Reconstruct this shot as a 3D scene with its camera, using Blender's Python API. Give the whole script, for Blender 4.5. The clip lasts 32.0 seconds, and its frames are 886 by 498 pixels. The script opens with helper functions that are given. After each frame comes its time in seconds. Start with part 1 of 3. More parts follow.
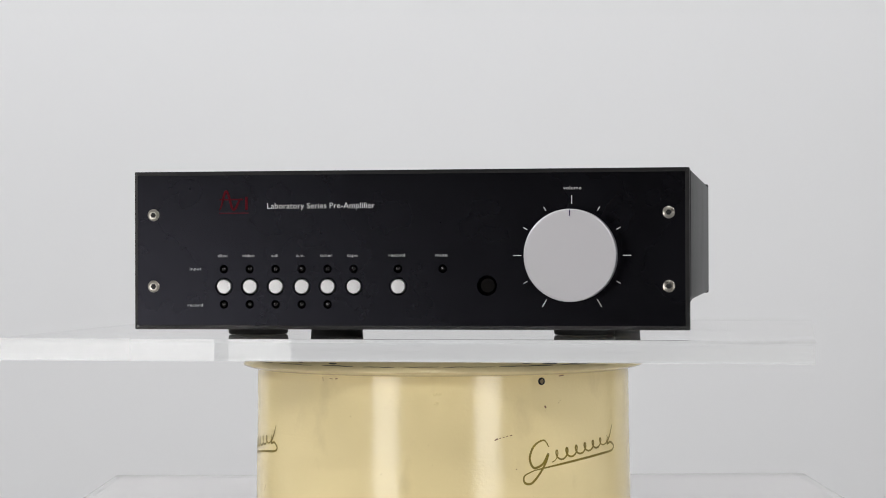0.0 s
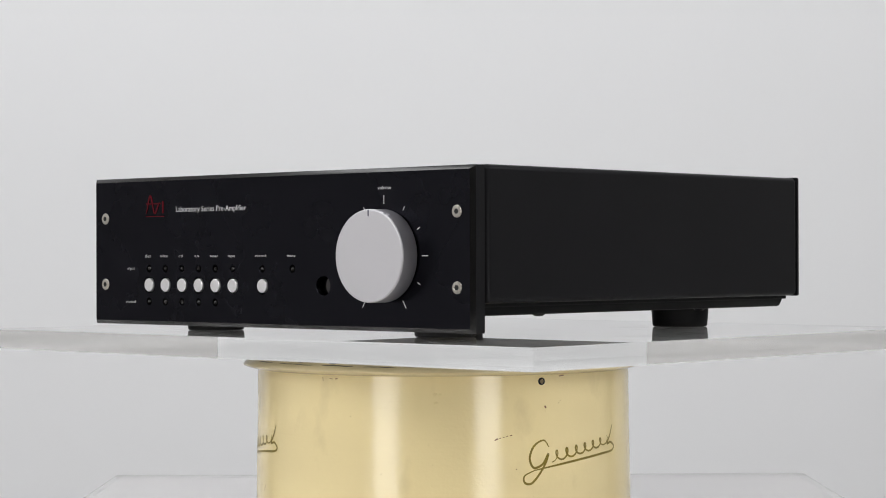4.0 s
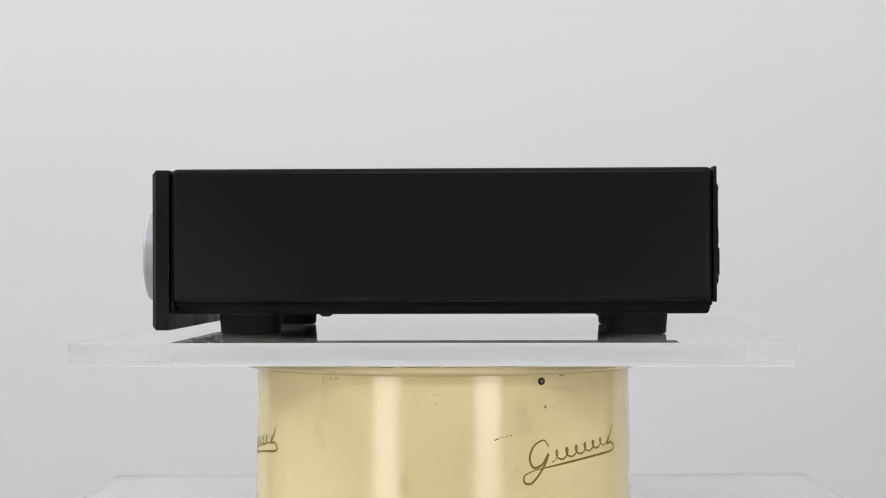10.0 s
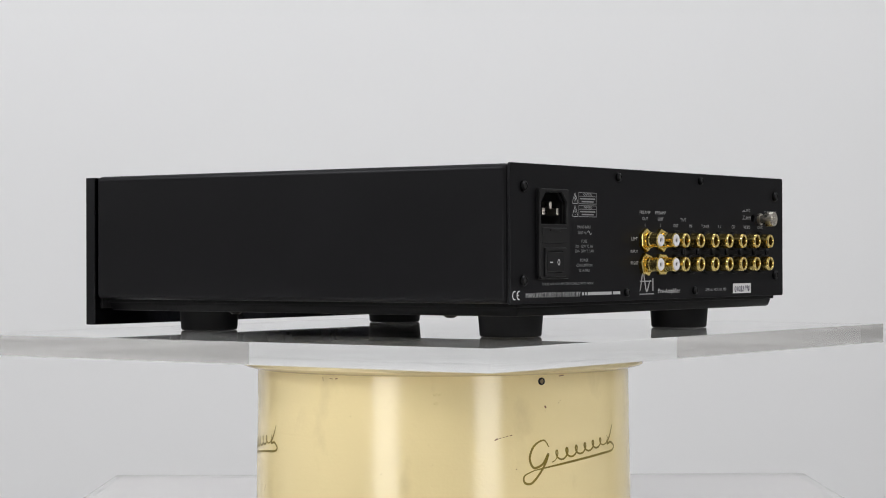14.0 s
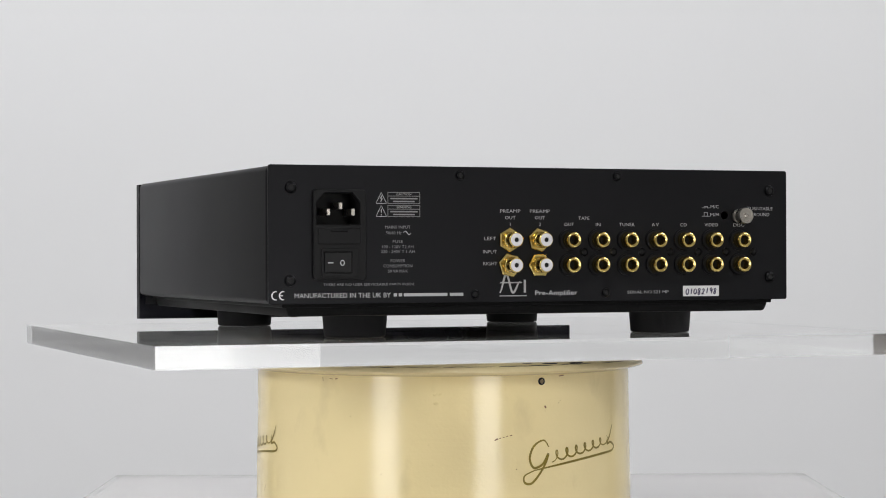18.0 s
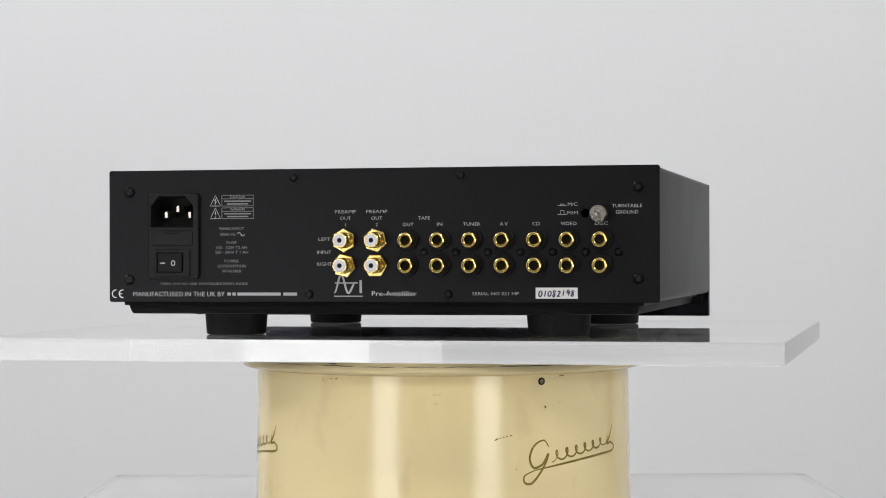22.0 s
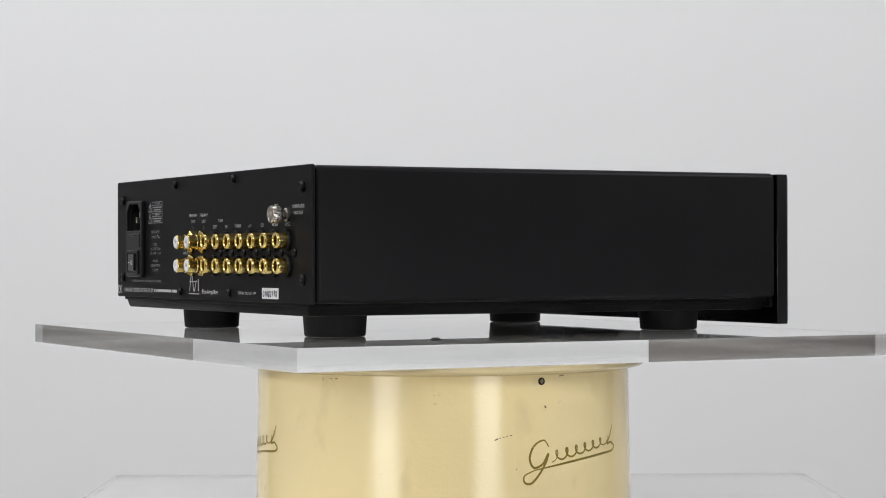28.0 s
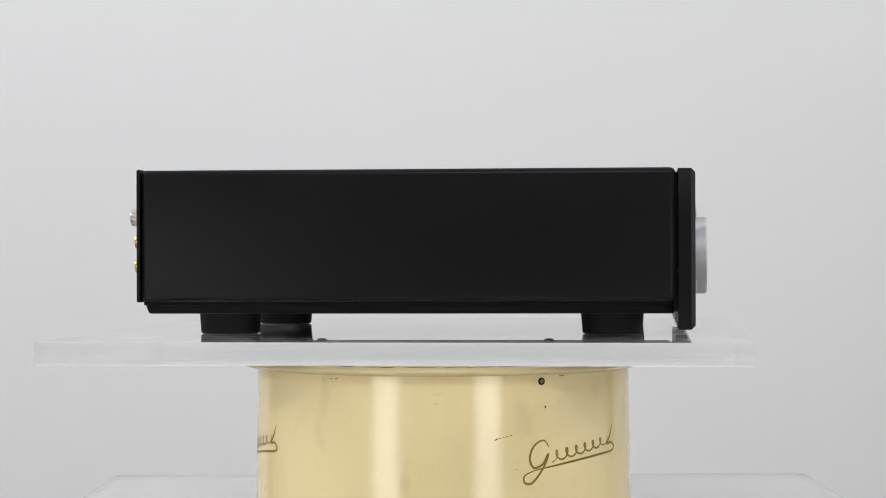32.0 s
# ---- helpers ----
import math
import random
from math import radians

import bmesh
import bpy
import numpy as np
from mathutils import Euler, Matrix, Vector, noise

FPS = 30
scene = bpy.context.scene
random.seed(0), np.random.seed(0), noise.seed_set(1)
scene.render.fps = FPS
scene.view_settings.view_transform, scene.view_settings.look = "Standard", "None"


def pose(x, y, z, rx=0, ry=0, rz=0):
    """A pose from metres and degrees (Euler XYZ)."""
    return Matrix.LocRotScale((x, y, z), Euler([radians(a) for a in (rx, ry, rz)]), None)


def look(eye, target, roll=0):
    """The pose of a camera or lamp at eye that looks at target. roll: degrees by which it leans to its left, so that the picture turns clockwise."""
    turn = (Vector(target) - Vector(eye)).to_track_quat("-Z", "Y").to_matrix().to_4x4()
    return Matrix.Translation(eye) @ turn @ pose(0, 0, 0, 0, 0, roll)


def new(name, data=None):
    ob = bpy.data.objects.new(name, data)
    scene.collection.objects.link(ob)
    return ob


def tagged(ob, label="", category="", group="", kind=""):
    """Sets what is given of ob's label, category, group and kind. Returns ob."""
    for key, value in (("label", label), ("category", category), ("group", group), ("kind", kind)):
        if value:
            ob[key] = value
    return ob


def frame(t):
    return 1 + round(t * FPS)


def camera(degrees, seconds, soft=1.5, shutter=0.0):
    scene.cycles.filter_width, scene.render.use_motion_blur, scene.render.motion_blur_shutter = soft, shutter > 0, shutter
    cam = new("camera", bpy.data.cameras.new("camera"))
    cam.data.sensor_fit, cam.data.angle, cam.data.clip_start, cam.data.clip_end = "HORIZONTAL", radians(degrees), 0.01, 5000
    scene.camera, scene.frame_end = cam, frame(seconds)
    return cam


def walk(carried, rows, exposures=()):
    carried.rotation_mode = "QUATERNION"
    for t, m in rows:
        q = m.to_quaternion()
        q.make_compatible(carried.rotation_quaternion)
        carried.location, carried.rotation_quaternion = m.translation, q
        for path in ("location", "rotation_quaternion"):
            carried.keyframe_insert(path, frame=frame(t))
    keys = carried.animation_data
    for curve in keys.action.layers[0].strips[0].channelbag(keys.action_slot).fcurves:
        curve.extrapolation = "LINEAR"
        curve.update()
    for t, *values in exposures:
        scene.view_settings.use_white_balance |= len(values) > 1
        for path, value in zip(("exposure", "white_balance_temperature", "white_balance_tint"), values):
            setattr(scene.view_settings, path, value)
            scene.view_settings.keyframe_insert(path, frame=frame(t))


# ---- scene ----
# World origin: on the turning axis, at the top of the acrylic board. The lens stands LENS above it.
LENS = 0.0426


def h(z):
    """A height against the lens, as a height over the board's top."""
    return z + LENS


# ---- camera: on a tripod, still ----
cam = camera(23.5, 32.0, soft=1.0)
stand = look((0, -1.2813, LENS), (0.00008, 0, LENS + 0.0051), -0.17)
walk(cam, [(0.0, stand), (32.0, stand)])

# the turn of board and amplifier, one row a second, in degrees about the axis
TURN = [-8.95, -17.26, -25.51, -33.74, -42.01, -50.6, -59.16, -67.68, -76.02, -84.29, -92.79,
        -101.13, -109.36, -117.48, -125.63, -133.88, -142.18, -150.55, -158.89, -167.16, -175.46,
        -183.83, -192.24, -200.52, -208.72, -217.02, -225.41, -234.12, -242.49, -250.72, -258.88,
        -267.16, -275.5]

# ---- light: two upright softboxes beside the camera, overhead panels and an added backdrop lamp ----
scene.view_settings.exposure = 0.0
room = bpy.data.worlds.new("world")
room.use_nodes = True
room.node_tree.nodes["Background"].inputs["Color"].default_value = (0.75, 0.85, 1.0, 1)
room.node_tree.nodes["Background"].inputs["Strength"].default_value = 0.05
scene.world = room


def area(name, eye, target, width, height, watts, colour):
    lamp = bpy.data.lights.new(name, "AREA")
    lamp.shape, lamp.size, lamp.size_y = "RECTANGLE", width, height
    lamp.energy, lamp.color = watts, colour
    ob = new(name, lamp)
    ob.matrix_world = look(eye, target)
    return ob


area("softbox_light", (-1.20, -1.80, -0.14), (0, 0, -0.05), 0.58, 0.52, 5.0, (1.0, 0.985, 0.965))
area("softbox_light", (0.93, -1.92, -0.14), (0, 0, -0.05), 0.54, 0.52, 4.7, (1.0, 0.985, 0.965))
area("overhead_light", (-1.90, -0.50, 1.65), (0, 0, 0.0), 1.2, 0.9, 37.5, (0.977, 0.985, 1.0))
area("overhead_light", (1.85, -0.45, 1.65), (0, 0, 0.0), 1.2, 0.9, 25.5, (0.977, 0.985, 1.0))
area("overhead_light", (-0.05, -2.0, 1.55), (0, 0, 0.0), 1.0, 0.10, 15.5, (0.99, 0.985, 0.98))
# unseen lamp, added only to brighten the backdrop
area("overhead_light", (-0.38, 0.42, 1.70), (-0.38, 0.95, 0.0), 2.4, 0.4, 13.9, (0.977, 0.985, 1.0))


# ---- materials ----
def material(name, colour, rough=0.5, metal=0.0, vary=0.06, scale=40.0, grain=0.0, grain_scale=900.0,
             stretch=(1, 1, 1), spec=0.5, aniso=0.0, ior=1.5, rough_vary=0.05, edge=1.0):
    """A principled surface with broad blotches in colour and gloss and a fine relief, in object space."""
    m = bpy.data.materials.new(name)
    m.use_nodes = True
    n, k = m.node_tree.nodes, m.node_tree.links
    b = n["Principled BSDF"]
    b.inputs["Metallic"].default_value = metal
    b.inputs["IOR"].default_value = ior
    b.inputs["Specular IOR Level"].default_value = spec
    b.inputs["Anisotropic"].default_value = aniso
    b.inputs["Specular Tint"].default_value = (edge, edge, edge, 1)
    co = n.new("ShaderNodeTexCoord")
    mp = n.new("ShaderNodeMapping")
    mp.inputs["Scale"].default_value = stretch
    k.new(co.outputs["Object"], mp.inputs["Vector"])
    broad = n.new("ShaderNodeTexNoise")
    broad.inputs["Scale"].default_value = scale
    broad.inputs["Detail"].default_value = 5
    k.new(co.outputs["Object"], broad.inputs["Vector"])
    mix = n.new("ShaderNodeMix")
    mix.data_type = "RGBA"
    lo = [max(0.0, c * (1 - vary)) for c in colour]
    hi = [min(1.0, c * (1 + vary)) for c in colour]
    mix.inputs["A"].default_value, mix.inputs["B"].default_value = (*lo, 1), (*hi, 1)
    k.new(broad.outputs["Fac"], mix.inputs["Factor"])
    k.new(mix.outputs["Result"], b.inputs["Base Color"])
    rr = n.new("ShaderNodeMapRange")
    rr.inputs["To Min"].default_value = max(0.0, rough - rough_vary)
    rr.inputs["To Max"].default_value = min(1.0, rough + rough_vary)
    k.new(broad.outputs["Fac"], rr.inputs["Value"])
    k.new(rr.outputs["Result"], b.inputs["Roughness"])
    if grain:
        fine = n.new("ShaderNodeTexNoise")
        fine.inputs["Scale"].default_value = grain_scale
        fine.inputs["Detail"].default_value = 3
        k.new(mp.outputs["Vector"], fine.inputs["Vector"])
        bump = n.new("ShaderNodeBump")
        bump.inputs["Strength"].default_value = grain
        bump.inputs["Distance"].default_value = 0.0004
        k.new(fine.outputs["Fac"], bump.inputs["Height"])
        k.new(bump.outputs["Normal"], b.inputs["Normal"])
    if aniso:
        way = n.new("ShaderNodeTangent")
        way.direction_type = "UV_MAP"
        k.new(way.outputs["Tangent"], b.inputs["Tangent"])
    return m


WALL = material("wall_paint", (0.795, 0.80, 0.812), 0.75, vary=0.012, scale=1.3, grain=0.12, grain_scale=160)
TAN = material("pale_unseen_wall", (0.84, 0.83, 0.82), 0.7, vary=0.06, scale=2.5)
DIM = material("dim_unseen_wall", (0.22, 0.205, 0.19), 0.7, vary=0.05, scale=1.5)
CEILING = material("ceiling_paint", (0.50, 0.50, 0.50), 0.8, vary=0.04, scale=2)
FLOOR = material("floor_vinyl", (0.42, 0.41, 0.40), 0.5, vary=0.08, scale=3)
PLINTH = material("plinth_paint", (0.45, 0.42, 0.42), 0.55, vary=0.02, scale=8)
ANODISED = material("black_brushed_anodised", (0.0165, 0.0165, 0.0208), 0.27, metal=1.0, edge=0.57, vary=0.12, scale=30, grain=0.07,
                    grain_scale=1500, stretch=(0.02, 1, 2.2), aniso=0.6)
CHAMFER = material("polished_black_chamfer", (0.004, 0.0039, 0.0041), 0.20, vary=0.2, scale=120, spec=0.5)
COVER = material("black_powder_coat", (0.0180, 0.0180, 0.0194), 0.38, metal=0.6, edge=0.72, vary=0.10, scale=14, grain=0.10, grain_scale=2600, spec=0.06)
UNDERSIDE = material("dull_black_paint", (0.0055, 0.0055, 0.0058), 0.50, vary=0.15, scale=20, grain=0.10, grain_scale=2000, spec=0.08)
PLATE_BLACK = material("black_satin_paint", (0.0200, 0.0200, 0.0217), 0.38, metal=0.6, edge=0.55, vary=0.08, scale=18, grain=0.08, grain_scale=2400, spec=0.06)
RUBBER = material("black_rubber", (0.009, 0.009, 0.0095), 0.62, vary=0.15, scale=60, grain=0.15, grain_scale=1500, spec=0.15)
PLASTIC = material("black_plastic", (0.0105, 0.0105, 0.0112), 0.34, vary=0.1, scale=80, spec=0.14)
HOLE = material("dark_inside", (0.006, 0.006, 0.006), 0.7, vary=0.1)
SILVER = material("satin_silver", (0.66, 0.65, 0.675), 0.54, metal=0.8, vary=0.02, scale=60, grain=0.06, grain_scale=3000)
# knob's side: the dark room it mirrors is put into a darker silver
SILVER_SIDE = material("dark_turned_silver", (0.47, 0.46, 0.49), 0.50, metal=1.0, vary=0.04, scale=60, grain=0.10, grain_scale=3000)
BUTTON = material("white_button", (0.76, 0.755, 0.76), 0.40, metal=0.7, vary=0.02, scale=200)
NICKEL = material("nickel_steel", (0.54, 0.51, 0.46), 0.28, metal=1.0, vary=0.06, scale=300)
POLISHED = material("grey_button", (0.072, 0.070, 0.070), 0.14, metal=1.0, rough_vary=0.02, vary=0.04, scale=300)
BLACK_STEEL = material("black_oxide_steel", (0.017, 0.017, 0.018), 0.34, spec=0.5, metal=1.0, vary=0.2, scale=300)
GOLD = material("gold_plate", (0.80, 0.62, 0.22), 0.20, metal=1.0, vary=0.05, scale=250)
PTFE = material("white_insulator", (0.80, 0.78, 0.80), 0.40, vary=0.03, scale=300)
PRINT = material("white_print", (0.80, 0.80, 0.81), 0.55, vary=0.06, scale=900)
GREY_PRINT = material("grey_print", (0.47, 0.47, 0.48), 0.55, vary=0.10, scale=900)
FINE_PRINT = material("faint_print", (0.27, 0.27, 0.28), 0.55, vary=0.15, scale=900)
LABEL_PRINT = material("pale_print", (0.62, 0.62, 0.63), 0.55, vary=0.10, scale=900)
RED_PRINT = material("dark_red_print", (0.080, 0.0035, 0.0080), 0.40, vary=0.10, scale=700, spec=0.06)
PAPER = material("white_sticker", (0.80, 0.80, 0.80), 0.6, vary=0.03, scale=300)
INK = material("dark_ink", (0.025, 0.015, 0.07), 0.6, vary=0.2, scale=900)
OLIVE = material("olive_gold_print", (0.22, 0.160, 0.016), 0.40, vary=0.10, scale=300)
WEAR = material("bare_dark_metal", (0.035, 0.030, 0.022), 0.6, vary=0.4, scale=500)
SCUFF = material("brown_scuff", (0.20, 0.09, 0.05), 0.7, vary=0.4, scale=700)
BRASS_DARK = material("dull_brass", (0.22, 0.17, 0.10), 0.45, metal=0.8, vary=0.2, scale=300)
LENS_DARK = material("smoked_lens", (0.006, 0.005, 0.005), 0.06, vary=0.1, spec=0.5)


def enamel(name, colour, stain):
    """Old glossy enamel: brush-laid in faint level bands, orange-peel relief, worn blotches in the gloss and brown specks."""
    m = bpy.data.materials.new(name)
    m.use_nodes = True
    n, k = m.node_tree.nodes, m.node_tree.links
    b = n["Principled BSDF"]
    b.inputs["IOR"].default_value = 1.55
    co = n.new("ShaderNodeTexCoord")

    def field(scale, detail, stretch=(1, 1, 1)):
        mp, tex = n.new("ShaderNodeMapping"), n.new("ShaderNodeTexNoise")
        mp.inputs["Scale"].default_value = stretch
        tex.inputs["Scale"].default_value, tex.inputs["Detail"].default_value = scale, detail
        k.new(co.outputs["Object"], mp.inputs["Vector"])
        k.new(mp.outputs["Vector"], tex.inputs["Vector"])
        return tex.outputs["Fac"]

    def ranged(value, a, c, lo, hi):
        r = n.new("ShaderNodeMapRange")
        for key, x in zip(("From Min", "From Max", "To Min", "To Max"), (a, c, lo, hi)):
            r.inputs[key].default_value = x
        k.new(value, r.inputs["Value"])
        return r.outputs["Result"]

    def mixed(factor, a, c):
        mix = n.new("ShaderNodeMix")
        mix.data_type = "RGBA"
        k.new(factor, mix.inputs["Factor"])
        for key, x in (("A", a), ("B", c)):
            if isinstance(x, tuple):
                mix.inputs[key].default_value = (*x, 1)
            else:
                k.new(x, mix.inputs[key])
        return mix.outputs["Result"]

    blot = mixed(field(14, 6), tuple(c * 0.95 for c in colour), tuple(min(1, c * 1.05) for c in colour))
    grimy = mixed(ranged(field(38, 8, (1, 1, 0.6)), 0.60, 0.80, 0.0, 0.30), blot, stain)
    k.new(mixed(ranged(field(420, 4), 0.74, 0.80, 0.0, 0.55), grimy, stain), b.inputs["Base Color"])
    k.new(ranged(field(30, 6, (1, 1, 2.5)), 0.35, 0.70, 0.07, 0.17), b.inputs["Roughness"])
    last = None
    for height, strength, far in ((field(520, 3), 0.22, 0.0004), (field(9, 5, (0.4, 0.4, 60)), 0.10, 0.0005), (field(70, 2, (1, 1, 0.7)), 0.08, 0.0010)):
        bump = n.new("ShaderNodeBump")
        bump.inputs["Strength"].default_value, bump.inputs["Distance"].default_value = strength, far
        k.new(height, bump.inputs["Height"])
        if last is not None:
            k.new(last, bump.inputs["Normal"])
        last = bump.outputs["Normal"]
    k.new(last, b.inputs["Normal"])
    return m


CREAM = enamel("cream_enamel", (0.80, 0.665, 0.360), (0.34, 0.24, 0.12))
# the rim's darker cream: its dirt, and shade put into the colour
RIM_CREAM = enamel("dirty_shaded_cream", (0.64, 0.54, 0.31), (0.20, 0.15, 0.08))


def glass(name, colour, rough=0.0):
    m = bpy.data.materials.new(name)
    m.use_nodes = True
    b = m.node_tree.nodes["Principled BSDF"]
    b.inputs["Base Color"].default_value = (*colour, 1)
    b.inputs["Transmission Weight"].default_value = 1.0
    b.inputs["Roughness"].default_value = rough
    b.inputs["IOR"].default_value = 1.49
    return m


ACRYLIC = glass("clear_acrylic", (0.985, 0.99, 0.985))


def hazed(name, share):
    """Clear acrylic with white scatter mixed in, to lighten the view through its edges."""
    m = glass(name, (0.985, 0.99, 0.985))
    n, k = m.node_tree.nodes, m.node_tree.links
    scatter = n.new("ShaderNodeBsdfDiffuse")
    scatter.inputs["Color"].default_value = (0.82, 0.82, 0.81, 1)
    blot = n.new("ShaderNodeTexNoise")
    blot.inputs["Scale"].default_value = 14
    blot.inputs["Detail"].default_value = 6
    co = n.new("ShaderNodeTexCoord")
    k.new(co.outputs["Object"], blot.inputs["Vector"])
    amount = n.new("ShaderNodeMapRange")
    amount.inputs["From Min"].default_value, amount.inputs["From Max"].default_value = 0.3, 0.7
    amount.inputs["To Min"].default_value, amount.inputs["To Max"].default_value = share * 0.6, share * 1.4
    k.new(blot.outputs["Fac"], amount.inputs["Value"])
    mix = n.new("ShaderNodeMixShader")
    k.new(amount.outputs["Result"], mix.inputs[0])
    k.new(n["Principled BSDF"].outputs[0], mix.inputs[1])
    k.new(scatter.outputs[0], mix.inputs[2])
    k.new(mix.outputs[0], n["Material Output"].inputs["Surface"])
    return m


# board's underside: haze added to brighten what shows through the edges
HAZY = hazed("hazy_acrylic", 0.10)


def streaked(name):
    """Acrylic at a flame-polished edge: long shallow waves run along it."""
    m = glass(name, (0.985, 0.99, 0.985))
    n, k = m.node_tree.nodes, m.node_tree.links
    co, mp = n.new("ShaderNodeTexCoord"), n.new("ShaderNodeMapping")
    mp.inputs["Scale"].default_value = (6, 6, 230)
    fine, bump = n.new("ShaderNodeTexNoise"), n.new("ShaderNodeBump")
    fine.inputs["Scale"].default_value, fine.inputs["Detail"].default_value = 1.0, 0
    bump.inputs["Strength"].default_value, bump.inputs["Distance"].default_value = 0.03, 0.0005
    k.new(co.outputs["Object"], mp.inputs["Vector"])
    k.new(mp.outputs["Vector"], fine.inputs["Vector"])
    k.new(fine.outputs["Fac"], bump.inputs["Height"])
    k.new(bump.outputs["Normal"], n["Principled BSDF"].inputs["Normal"])
    return m


def film(name, share):
    """A thin see-through sheet: part of the light is scattered, the rest goes straight through."""
    m = bpy.data.materials.new(name)
    m.use_nodes = True
    n, k = m.node_tree.nodes, m.node_tree.links
    clear, mix = n.new("ShaderNodeBsdfTransparent"), n.new("ShaderNodeMixShader")
    blot, amount = n.new("ShaderNodeTexNoise"), n.new("ShaderNodeMapRange")
    blot.inputs["Scale"].default_value, blot.inputs["Detail"].default_value = 20, 6
    amount.inputs["To Min"].default_value, amount.inputs["To Max"].default_value = share * 0.5, share * 1.5
    n["Principled BSDF"].inputs["Base Color"].default_value = (0.8, 0.8, 0.79, 1)
    n["Principled BSDF"].inputs["Roughness"].default_value = 0.9
    co = n.new("ShaderNodeTexCoord")
    k.new(co.outputs["Object"], blot.inputs["Vector"])
    k.new(blot.outputs["Fac"], amount.inputs["Value"])
    k.new(amount.outputs["Result"], mix.inputs[0])
    k.new(clear.outputs[0], mix.inputs[1])
    k.new(n["Principled BSDF"].outputs[0], mix.inputs[2])
    k.new(mix.outputs[0], n["Material Output"].inputs["Surface"])
    return m


FILM = film("shade_sheet", 0.20)
STREAKED = streaked("waved_acrylic_edge")


# ---- builders ----
def part(name, bm, mat, parent=None, label="", smooth=True):
    """Links a bmesh (or mesh) as one object under its thing."""
    if isinstance(bm, bpy.types.Mesh):
        me = bm
    else:
        me = bpy.data.meshes.new(name)
        bm.normal_update()
        bm.to_mesh(me)
        bm.free()
    if smooth:
        me.shade_smooth()
        me.set_sharp_from_angle(angle=radians(32))
    if mat and not me.materials:
        me.materials.append(mat)
    ob = new(name, me)
    if parent is not None:
        ob.parent = parent
    if label:
        ob["label"] = label
    return ob


def thing(name, label, category, group="", at=(0, 0, 0)):
    ob = new(name)
    ob.empty_display_size = 0.05
    ob.location = at
    return tagged(ob, label, category, group)


def box(x0, x1, y0, y1, z0, z1, bevel=0.0, segments=2, bm=None):
    b = bmesh.new()
    bmesh.ops.create_cube(b, size=1, matrix=Matrix.LocRotScale(
        ((x0 + x1) / 2, (y0 + y1) / 2, (z0 + z1) / 2), None, (x1 - x0, y1 - y0, z1 - z0)))
    if bevel:
        bmesh.ops.bevel(b, geom=b.edges[:], offset=bevel, segments=segments, profile=0.5, affect="EDGES")
    return b


def lathe(profile, m=None, segments=32):
    """Turns a profile of (radius, height) about z; a radius of 0 closes an end. Then moves it by m."""
    b = bmesh.new()
    rings = []
    for r, z in profile:
        if r < 1e-7:
            rings.append([b.verts.new((0, 0, z))])
        else:
            rings.append([b.verts.new((r * math.cos(a), r * math.sin(a), z))
                          for a in (2 * math.pi * i / segments for i in range(segments))])
    for lo, hi in zip(rings, rings[1:]):
        for i in range(segments):
            j = (i + 1) % segments
            if len(lo) == 1 and len(hi) == 1:
                continue
            if len(lo) == 1:
                b.faces.new((lo[0], hi[j], hi[i]))
            elif len(hi) == 1:
                b.faces.new((lo[i], lo[j], hi[0]))
            else:
                b.faces.new((lo[i], lo[j], hi[j], hi[i]))
    bmesh.ops.recalc_face_normals(b, faces=b.faces[:])
    if m is not None:
        b.transform(m)
    return b


FRONT, BACK = -0.1478, 0.1518
TO_FRONT = Matrix.Rotation(radians(90), 4, "X")
TO_BACK = Matrix.Rotation(radians(180), 4, "Z") @ TO_FRONT


def on_front(x, z, out=0.0):
    """A pose on the front panel: local z points out of it."""
    return Matrix.Translation((x, FRONT - out, h(z))) @ TO_FRONT


def on_back(x, z, out=0.0):
    return Matrix.Translation((x, BACK + out, h(z))) @ TO_BACK


def from_curve(curve):
    """The mesh of a curve, which is then thrown away."""
    ob = new("outline", curve)
    me = bpy.data.meshes.new_from_object(ob.evaluated_get(bpy.context.evaluated_depsgraph_get()))
    bpy.data.objects.remove(ob)
    bpy.data.curves.remove(curve)
    me.materials.clear()
    return me


def rounded(x0, x1, y0, y1, r, n=5):
    pts = []
    for cx, cy, a0 in ((x1 - r, y1 - r, 0), (x0 + r, y1 - r, 90), (x0 + r, y0 + r, 180), (x1 - r, y0 + r, 270)):
        for i in range(n + 1):
            a = radians(a0 + 90 * i / n)
            pts.append((cx + r * math.cos(a), cy + r * math.sin(a)))
    return pts


def circle(cx, cy, r, n=28):
    return [(cx + r * math.cos(2 * math.pi * i / n), cy + r * math.sin(2 * math.pi * i / n)) for i in range(n)]


def sheet(outlines, thick, bevel=0.0):
    """A flat sheet with real holes: the first outline is its edge, the rest are holes. Centred on z = 0."""
    cu = bpy.data.curves.new("outline", "CURVE")
    cu.dimensions, cu.fill_mode, cu.resolution_u = "2D", "BOTH", 1
    cu.extrude, cu.bevel_depth, cu.bevel_resolution, cu.offset = thick / 2 - bevel, bevel, 0, -bevel
    for pts in outlines:
        s = cu.splines.new("POLY")
        s.points.add(len(pts) - 1)
        for p, q in zip(s.points, pts):
            p.co = (*q, 0, 1)
        s.use_cyclic_u = True
    return from_curve(cu)


